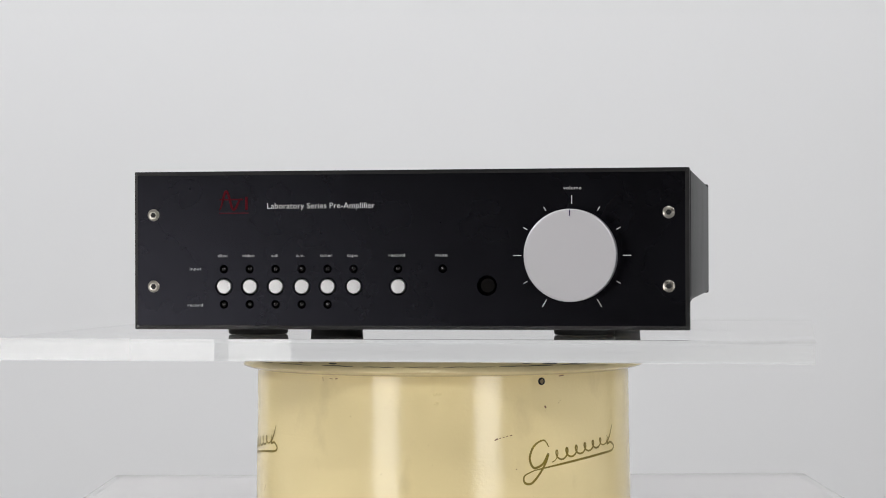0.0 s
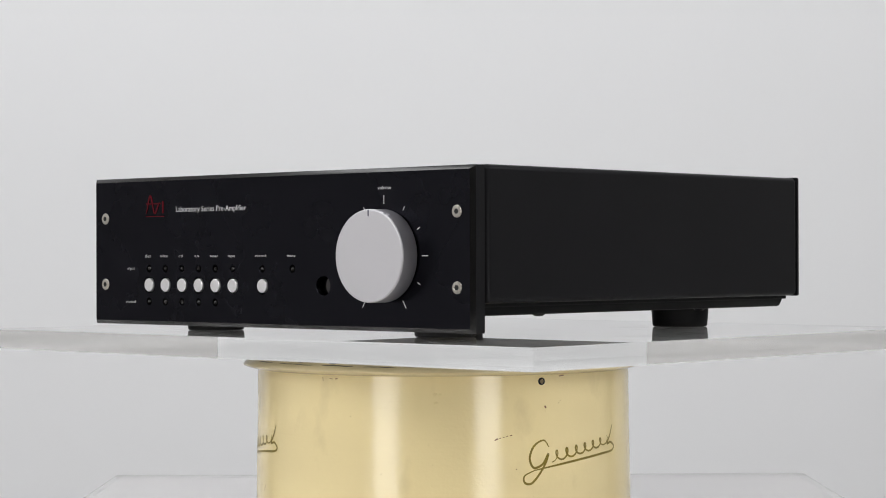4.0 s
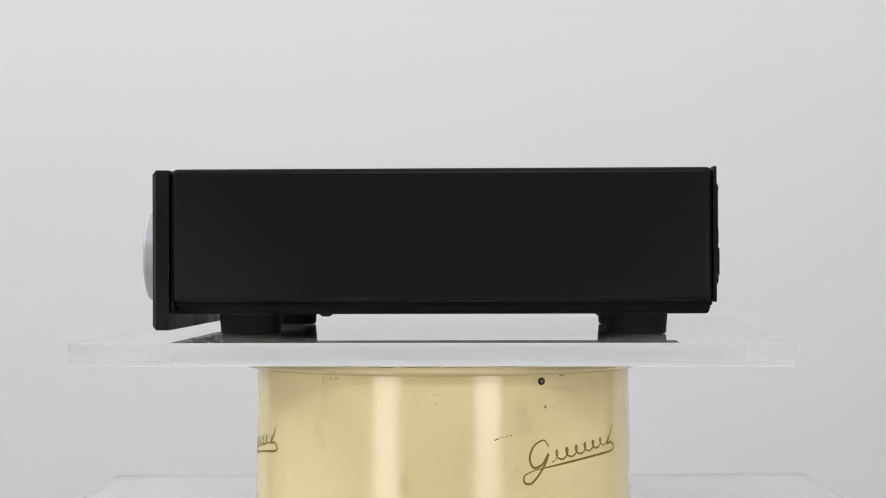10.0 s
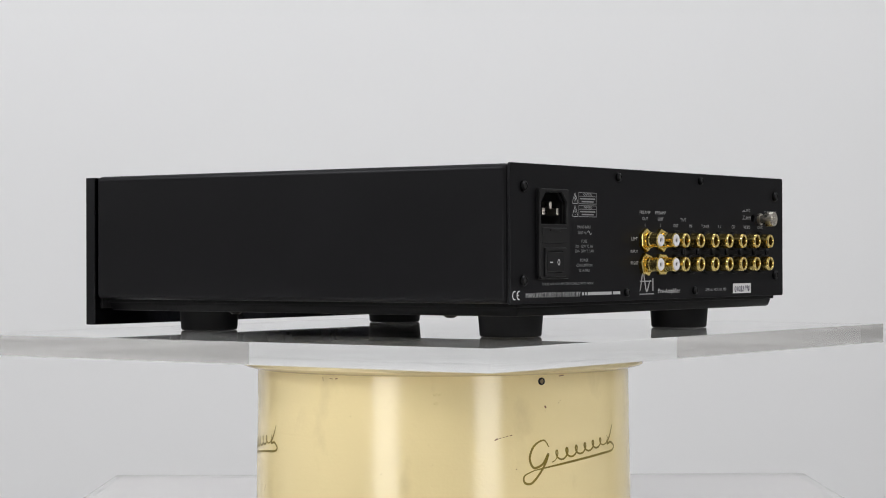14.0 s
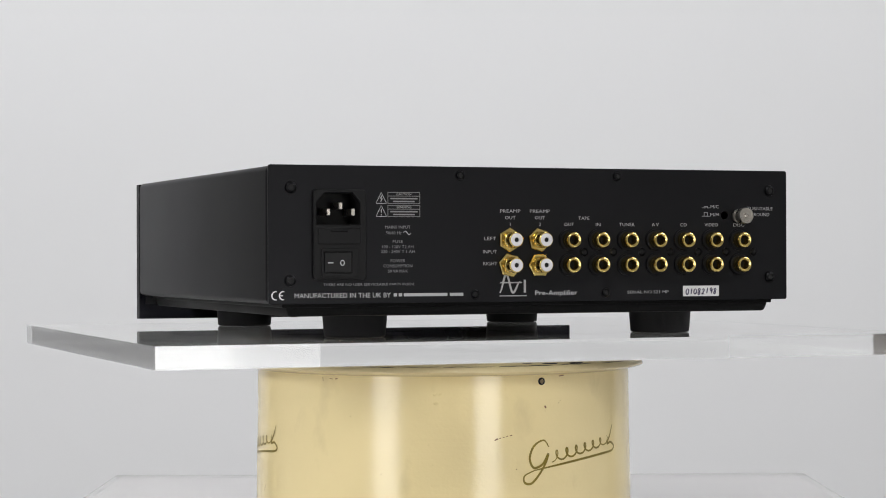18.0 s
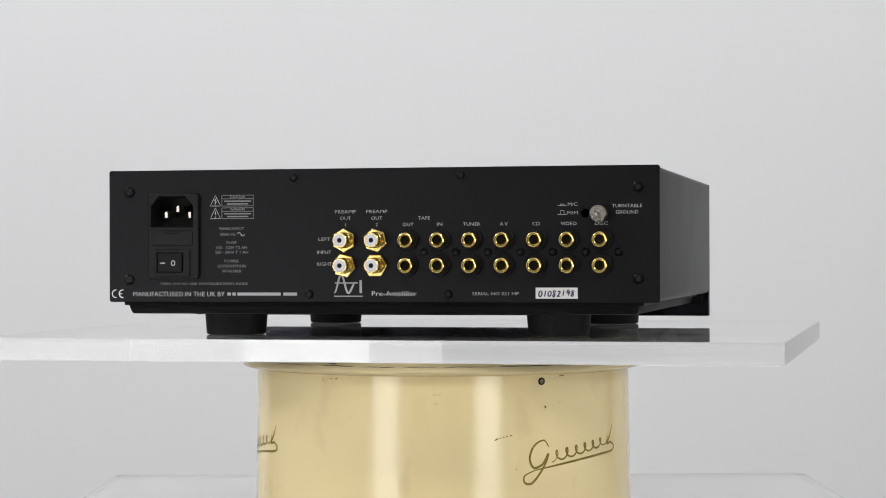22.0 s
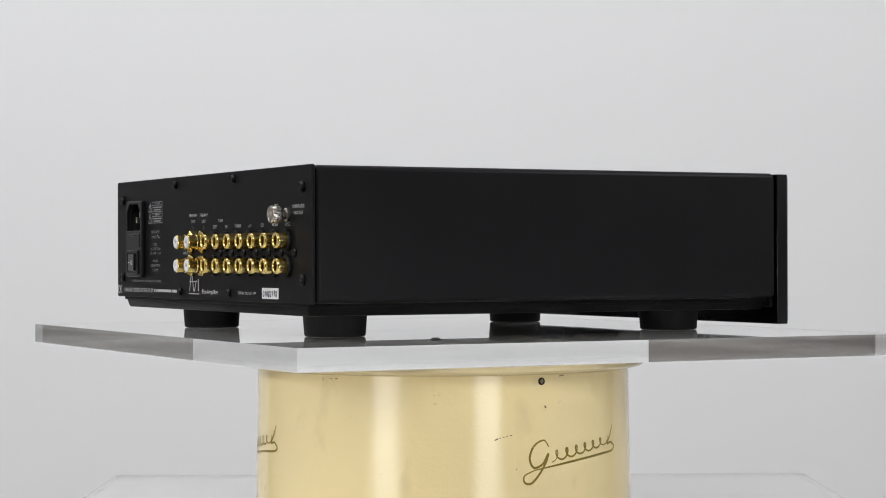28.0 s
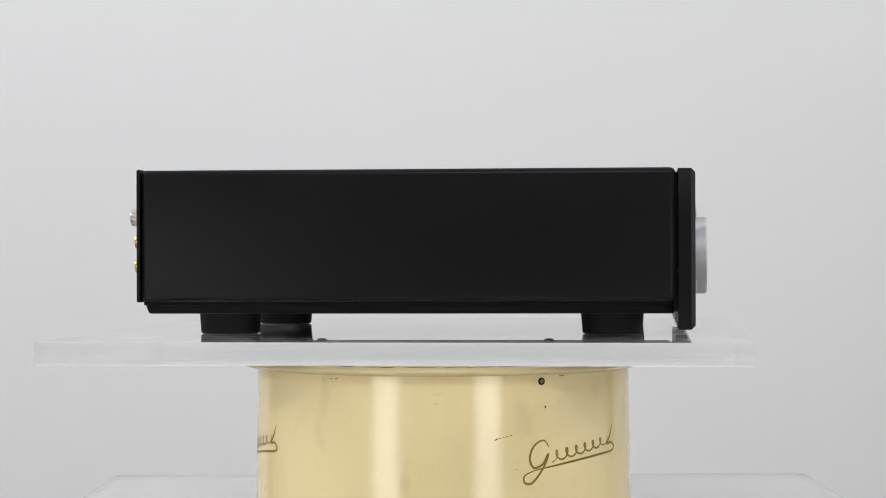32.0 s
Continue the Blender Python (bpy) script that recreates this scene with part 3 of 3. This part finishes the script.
# mains inlet with fuse drawer and rocker switch
me = sheet([flip(rounded(0.1018, 0.1305, -0.0114, 0.0353, 0.0020, 4)), flip(mouth)], 0.0026, 0.0005)
me.transform(on_back(0, 0, 0.0013))
inlet = part("mains_inlet", me, PLASTIC, amp, "black plastic mains inlet module")
b = box(ix0, ix1, BACK - 0.0150, BACK + 0.0012, h(iz0), h(iz1))
b.normal_update()
bmesh.ops.delete(b, geom=[f for f in b.faces if f.normal.y > 0.9], context="FACES")
bmesh.ops.reverse_faces(b, faces=b.faces[:])
part("socket_well", b, HOLE, inlet, smooth=False)
for x, z in ((0.1213, 0.0236), (0.1147, 0.0268), (0.1079, 0.0236)):
    part("pin", box(x - 0.0010, x + 0.0010, BACK - 0.0148, BACK - 0.0008, h(z - 0.0019), h(z + 0.0019), 0.0003, 1), NICKEL, inlet, "bright contact pin")
part("fuse_drawer", box(0.1050, 0.1283, BACK + 0.0022, BACK + 0.0030, h(0.0069), h(0.0152), 0.0004, 1), PLASTIC, inlet)
part("drawer_grip", box(0.1120, 0.1215, BACK + 0.0028, BACK + 0.0035, h(0.0134), h(0.0146), 0.0003, 1), PLASTIC, inlet)
me = sheet([flip(rounded(0.1066, 0.1266, -0.0100, 0.0049, 0.0006, 2)), flip(rounded(0.1103, 0.1252, -0.0078, 0.0030, 0.0004, 2))], 0.0012, 0.0003)
me.transform(on_back(0, 0, 0.0030))
part("switch_bezel", me, PLASTIC, inlet)
b = box(0.1106, 0.1249, BACK + 0.0020, BACK + 0.0034, h(-0.0075), h(0.0027), 0.0003, 1)
for v in b.verts:
    if v.co.y > BACK + 0.0029:
        v.co.y += 0.0014 * (0.1249 - v.co.x) / 0.0143
rocker = part("rocker_switch", b, PLASTIC, inlet, "black rocker switch")
bars([(-0.0014, 0.0014, -0.00022, 0.00022)], on_back(0.1218, -0.0026, 0.0039), PRINT, rocker, "print_mark")
ring = bmesh.new()
outer, inner = circle(0, 0, 0.0015, 20), circle(0, 0, 0.0011, 20)
vo, vi = [ring.verts.new((x * 0.8, y, 0)) for x, y in outer], [ring.verts.new((x * 0.74, y, 0)) for x, y in inner]
for i in range(20):
    j = (i + 1) % 20
    ring.faces.new((vo[i], vo[j], vi[j], vi[i]))
ring.transform(on_back(0.1156, -0.0026, 0.0045))
part("print_mark", ring, PRINT, rocker, smooth=False)


def rear_text(text, x, z, height, width=0.0, mat=PRINT, align="CENTER"):
    letters(text, on_back(x, z, 0.0002), height, width, mat, amp, "white printed lettering", align)


# screws
for x, z in ((0.1420, 0.0361), (0.1424, -0.0117), (-0.1366, 0.0366), (-0.1366, -0.0112), (0.0489, 0.0432), (-0.0427, 0.0436), (0.0405, -0.0195),
             (-0.0357, -0.0194)):
    socket_screw(x, z, on_back, 0.0030 if abs(x) > 0.1 else 0.0024, BLACK_STEEL, "black button-head screw")
for i in range(7):
    m = on_back(-0.0229 - 0.01725 * i, 0.0027)
    s = part("screw", lathe([(0.0022, 0.0), (0.0022, 0.0006), (0.0015, 0.0012), (0, 0.0014)], m, 18), BLACK_STEEL, amp, "small black cross-head screw")
    # flat dark cross drawn for the shaded slot
    cross = bmesh.new()
    for x0, x1, y0, y1 in ((-0.0011, 0.0011, -0.0002, 0.0002), (-0.0002, 0.0002, -0.0011, 0.0011)):
        cross.faces.new([cross.verts.new((x, y, 0.00146)) for x, y in ((x0, y0), (x1, y0), (x1, y1), (x0, y1))])
    cross.transform(m)
    part("slot", cross, HOLE, s, smooth=False)

# phono sockets
JX = [0.0209, 0.0037] + [-0.0139 - 0.01722 * i for i in range(7)]
for i, x in enumerate(JX):
    for z in (0.0092, -0.0042):
        m = on_back(x, z)
        if i < 2:
            jack = part("output_socket", lathe([(0.0066, 0.0), (0.0066, 0.0019), (0.0061, 0.0024), (0.0050, 0.0024), (0.0050, 0.0028), (0, 0.0028)],
                                                 m @ Matrix.Rotation(radians(30 + 13 * i + (17 if z < 0 else 0)), 4, "Z"), 6),
                        GOLD, amp, "gold-plated hexagonal output socket with white core")
            part("barrel", lathe([(0.0041, 0.0028), (0.0043, 0.0034), (0.0043, 0.0050), (0.0040, 0.0054), (0.0040, 0.0100), (0.0037, 0.0104), (0.0031, 0.0104),
                                  (0.0031, 0.0060)], m, 32), GOLD, jack)
            part("insulator", lathe([(0.0031, 0.0070), (0.0034, 0.0107), (0.0032, 0.0109), (0.0014, 0.0109), (0.0013, 0.0106), (0.0013, 0.0050), (0, 0.0050)], m, 28),
                 PTFE, jack, "white socket core")
            # dark disc across the bore, coloured as the shade inside
            part("bore", lathe([(0.0013, 0.0100), (0, 0.0099)], m, 16), HOLE, jack)
        else:
            jack = part("input_socket", lathe([(0.0058, 0.0), (0.0058, 0.0014), (0.0054, 0.0018), (0.0042, 0.0018)], m, 32), PLATE_BLACK, amp,
                        "gold-plated round input socket with black collar")
            part("barrel", lathe([(0.0043, 0.0010), (0.0043, 0.0062), (0.0042, 0.0070), (0.0039, 0.0075), (0.0035, 0.0077), (0.0030, 0.0076), (0.0026, 0.0072), (0.0025, 0.0064),
                                  (0.0025, 0.0012)], m, 32), GOLD, jack)
            part("insulator", lathe([(0.0031, 0.0022), (0.0014, 0.0022), (0.0013, 0.0018), (0, 0.0018)], m, 24), HOLE, jack)

# ground post
m = on_back(-0.1169, 0.0225)
post = part("ground_post", lathe([(0.0036, 0.0), (0.0036, 0.0012), (0.0026, 0.0016), (0.0026, 0.0050), (0, 0.0050)], m, 24), NICKEL, amp, "nickel screw-down ground post")
b = lathe([(0, 0.0046), (0.0041, 0.0046), (0.0045, 0.0050), (0.0045, 0.0096), (0.0042, 0.0100), (0.0033, 0.0100), (0.0031, 0.0098), (0.0016, 0.0098), (0.0014, 0.0104), (0.0009, 0.0105), (0.0008, 0.0100), (0, 0.0100)], None, 48)
for k, v in enumerate(b.verts):
    r = math.hypot(v.co.x, v.co.y)
    if r > 0.0043 and round(math.degrees(math.atan2(v.co.y, v.co.x)) / 7.5) % 2:
        v.co.x, v.co.y = v.co.x * 0.95, v.co.y * 0.95
b.transform(m)
part("thumb_nut", b, NICKEL, post, "knurled nickel thumb nut")

# rear print
rear_text("MANUFACTURED IN THE UK BY", 0.1400, -0.0194, 0.0025, 0.0522, LABEL_PRINT, "LEFT")
bars([(0.0, 0.0019, -0.0008, 0.0008), (0.0028, 0.0047, -0.0008, 0.0008), (0.0056, 0.0300, -0.0008, 0.0008), (0.0314, 0.0390, -0.0008, 0.0008)],
     on_back(0.0862, -0.0194, 0.0002), GREY_PRINT, amp, "print_bar", "white printed bars in a line")
ce = bmesh.new()
for cx in (0.0, 0.0040):
    arc = [(cx + 0.0021 * math.cos(radians(d)), 0.0021 * math.sin(radians(d))) for d in range(75, 286, 15)]
    ribbon(arc, 0.0007, ce)
ribbon([(0.0021, 0.0), (0.0030, 0.0), (0.0038, 0.0)], 0.0006, ce)
ce.transform(on_back(0.1500, -0.0193, 0.0002))
part("print_mark", ce, PRINT, amp, "white printed conformity mark", smooth=False)
rear_text("THERE ARE NO USER SERVICEABLE PARTS INSIDE", 0.0997, -0.0138, 0.0013, 0.0500, FINE_PRINT)
for text, z, w in (("MAINS INPUT", 0.0159, 0.0140), ("FUSE", 0.0084, 0.0056), ("100 - 120V T2 AH", 0.0057, 0.0172), ("220 - 240V T 1 AH", 0.0032, 0.0186),
                   ("POWER", -0.0016, 0.0080), ("CONSUMPTION", -0.0043, 0.0160), ("50 VA MAX", -0.0070, 0.0108)):
    rear_text(text, 0.0838, z, 0.0016, w, FINE_PRINT)
rear_text("50/60 Hz", 0.0860, 0.0129, 0.0016, 0.0086, FINE_PRINT)
b = ribbon([(-0.0022 + 0.0044 * i / 16, 0.0009 * math.sin(2 * math.pi * i / 16)) for i in range(17)], 0.0004, bmesh.new())
b.transform(on_back(0.0786, 0.0129, 0.0002))
part("print_mark", b, GREY_PRINT, amp, smooth=False)
for z0, word in ((0.0280, "CAUTION"), (0.0212, "WARNING")):
    z1, lw = z0 + 0.0061, 0.00028
    w = 0.0180
    top = z1 - z0 - 0.0022
    rects = [(0, w, 0, lw), (0, w, z1 - z0 - lw, z1 - z0), (0, lw, 0, z1 - z0), (w - lw, w, 0, z1 - z0), (0, w, top, top + lw)]
    rects += [(0.0014, w - 0.0014, 0.0024, 0.0031), (0.0030, w - 0.0030, 0.0009, 0.0016)]
    bars(rects, on_back(0.0894, z0, 0.0002), FINE_PRINT, amp, "print_frame", "white printed warning frame")
    rear_text(word, 0.0804, z0 + 0.0051, 0.0012, 0.0082, GREY_PRINT)
    tri = bmesh.new()
    corners = [(0.0, 0.0002), (0.0058, 0.0002), (0.0029, 0.0059), (0.0, 0.0002)]
    for p, q in zip(corners, corners[1:]):
        ribbon([p, ((p[0] + q[0]) / 2, (p[1] + q[1]) / 2), q], 0.0004, tri)
    if word == "CAUTION":
        ribbon([(0.0034, 0.0044), (0.0025, 0.0028), (0.0033, 0.0028), (0.0026, 0.0010)], 0.0008, tri)
    else:
        ribbon([(0.0029, 0.0042), (0.0029, 0.0030), (0.0029, 0.0020)], 0.0006, tri)
        ribbon([(0.0029, 0.0014), (0.0029, 0.0011), (0.0029, 0.0008)], 0.0006, tri)
    tri.transform(on_back(0.0958, z0, 0.0002))
    part("print_mark", tri, GREY_PRINT, amp, "white printed warning triangle", smooth=False)
rear_text("LEFT", 0.0318, 0.0100, 0.0018, 0.0066, GREY_PRINT)
rear_text("INPUT", 0.0320, 0.0030, 0.0018, 0.0078, GREY_PRINT)
rear_text("RIGHT", 0.0318, -0.0033, 0.0018, 0.0080, GREY_PRINT)
for x, n in ((0.0202, "1"), (0.0030, "2")):
    rear_text("PREAMP", x, 0.0246, 0.0018, 0.0116, GREY_PRINT)
    rear_text("OUT", x, 0.0211, 0.0018, 0.0060, GREY_PRINT)
    rear_text(n, x, 0.0176, 0.0018, 0.0, GREY_PRINT)
rear_text("TAPE", -0.0228, 0.0210, 0.0018, 0.0066, GREY_PRINT)
for x, word, w in zip(JX[2:], ("OUT", "IN", "TUNER", "A V", "CD", "VIDEO", "DISC"), (0.0058, 0.0028, 0.0092, 0.0042, 0.0040, 0.0084, 0.0068)):
    rear_text(word, x - 0.0002, 0.0176, 0.0018, w, GREY_PRINT)
rear_text("M/C", -0.1023, 0.0276, 0.0018, 0.0050, GREY_PRINT)
rear_text("M/M", -0.1023, 0.0232, 0.0018, 0.0054, GREY_PRINT)
rear_text("TURNTABLE", -0.1308, 0.0267, 0.0018, 0.0158, GREY_PRINT)
rear_text("GROUND", -0.1308, 0.0234, 0.0018, 0.0118, GREY_PRINT)
for z, hh in ((0.0268, 0.0010), (0.0222, 0.0022)):
    bars([(0, 0.0050, 0, 0.00025), (0.0014, 0.0016, 0, hh), (0.0014, 0.0036, hh - 0.00025, hh), (0.0034, 0.0036, 0, hh)],
         on_back(-0.0943, z, 0.0002), GREY_PRINT, amp, "print_mark", "white printed switch symbol")
rear_text("Pre-Amplifier", -0.0065, -0.0190, 0.0025, 0.0246)
rear_text("SERIAL NO S21 MP", -0.0612, -0.0191, 0.0016, 0.0250, GREY_PRINT)
emblem(on_back(0.0265, -0.0188, 0.0002), 0.0162, GREY_PRINT, "pale grey printed emblem")
sticker = part("sticker", box(-0.1048, -0.0826, BACK, BACK + 0.00025, h(-0.0217), h(-0.0159)), PAPER, amp, "white paper sticker with handwritten digits", smooth=False)
DIGITS = {"0": [(0.5, 1.0), (0.1, 0.75), (0.05, 0.3), (0.4, 0.0), (0.8, 0.2), (0.85, 0.7), (0.45, 1.0)],
          "1": [(0.55, 1.0), (0.5, 0.5), (0.42, 0.0)],
          "8": [(0.8, 0.85), (0.45, 1.0), (0.15, 0.8), (0.7, 0.35), (0.45, 0.0), (0.12, 0.2), (0.5, 0.55), (0.85, 0.9)],
          "2": [(0.1, 0.75), (0.4, 1.0), (0.75, 0.8), (0.45, 0.35), (0.1, 0.05), (0.45, 0.1), (0.95, 0.0)],
          "9": [(0.8, 0.75), (0.45, 1.0), (0.15, 0.75), (0.45, 0.5), (0.8, 0.8), (0.75, 0.4), (0.6, 0.0)]}
written = bmesh.new()
rnd = random.Random(3)
for i, digit in enumerate("01082198"):
    x, y, size = -0.0096 + 0.00243 * i, -0.0015 + rnd.uniform(-0.0003, 0.0003), rnd.uniform(0.0028, 0.0034)
    ribbon(smooth_line([(x + 0.0019 * u + 0.0004 * v, y + size * v) for u, v in DIGITS[digit]], 6), 0.00062, written)
written.transform(on_back(-0.0937, -0.0190, 0.0004))
part("handwriting", written, INK, sticker, "dark handwritten digits", smooth=False)


def motions():
    """Board and amplifier turn together about the drum's axis."""
    rows = [(float(t), pose(0, 0, 0, 0, 0, a)) for t, a in enumerate(TURN)]
    walk(board, rows)
    walk(amp, rows)


motions()
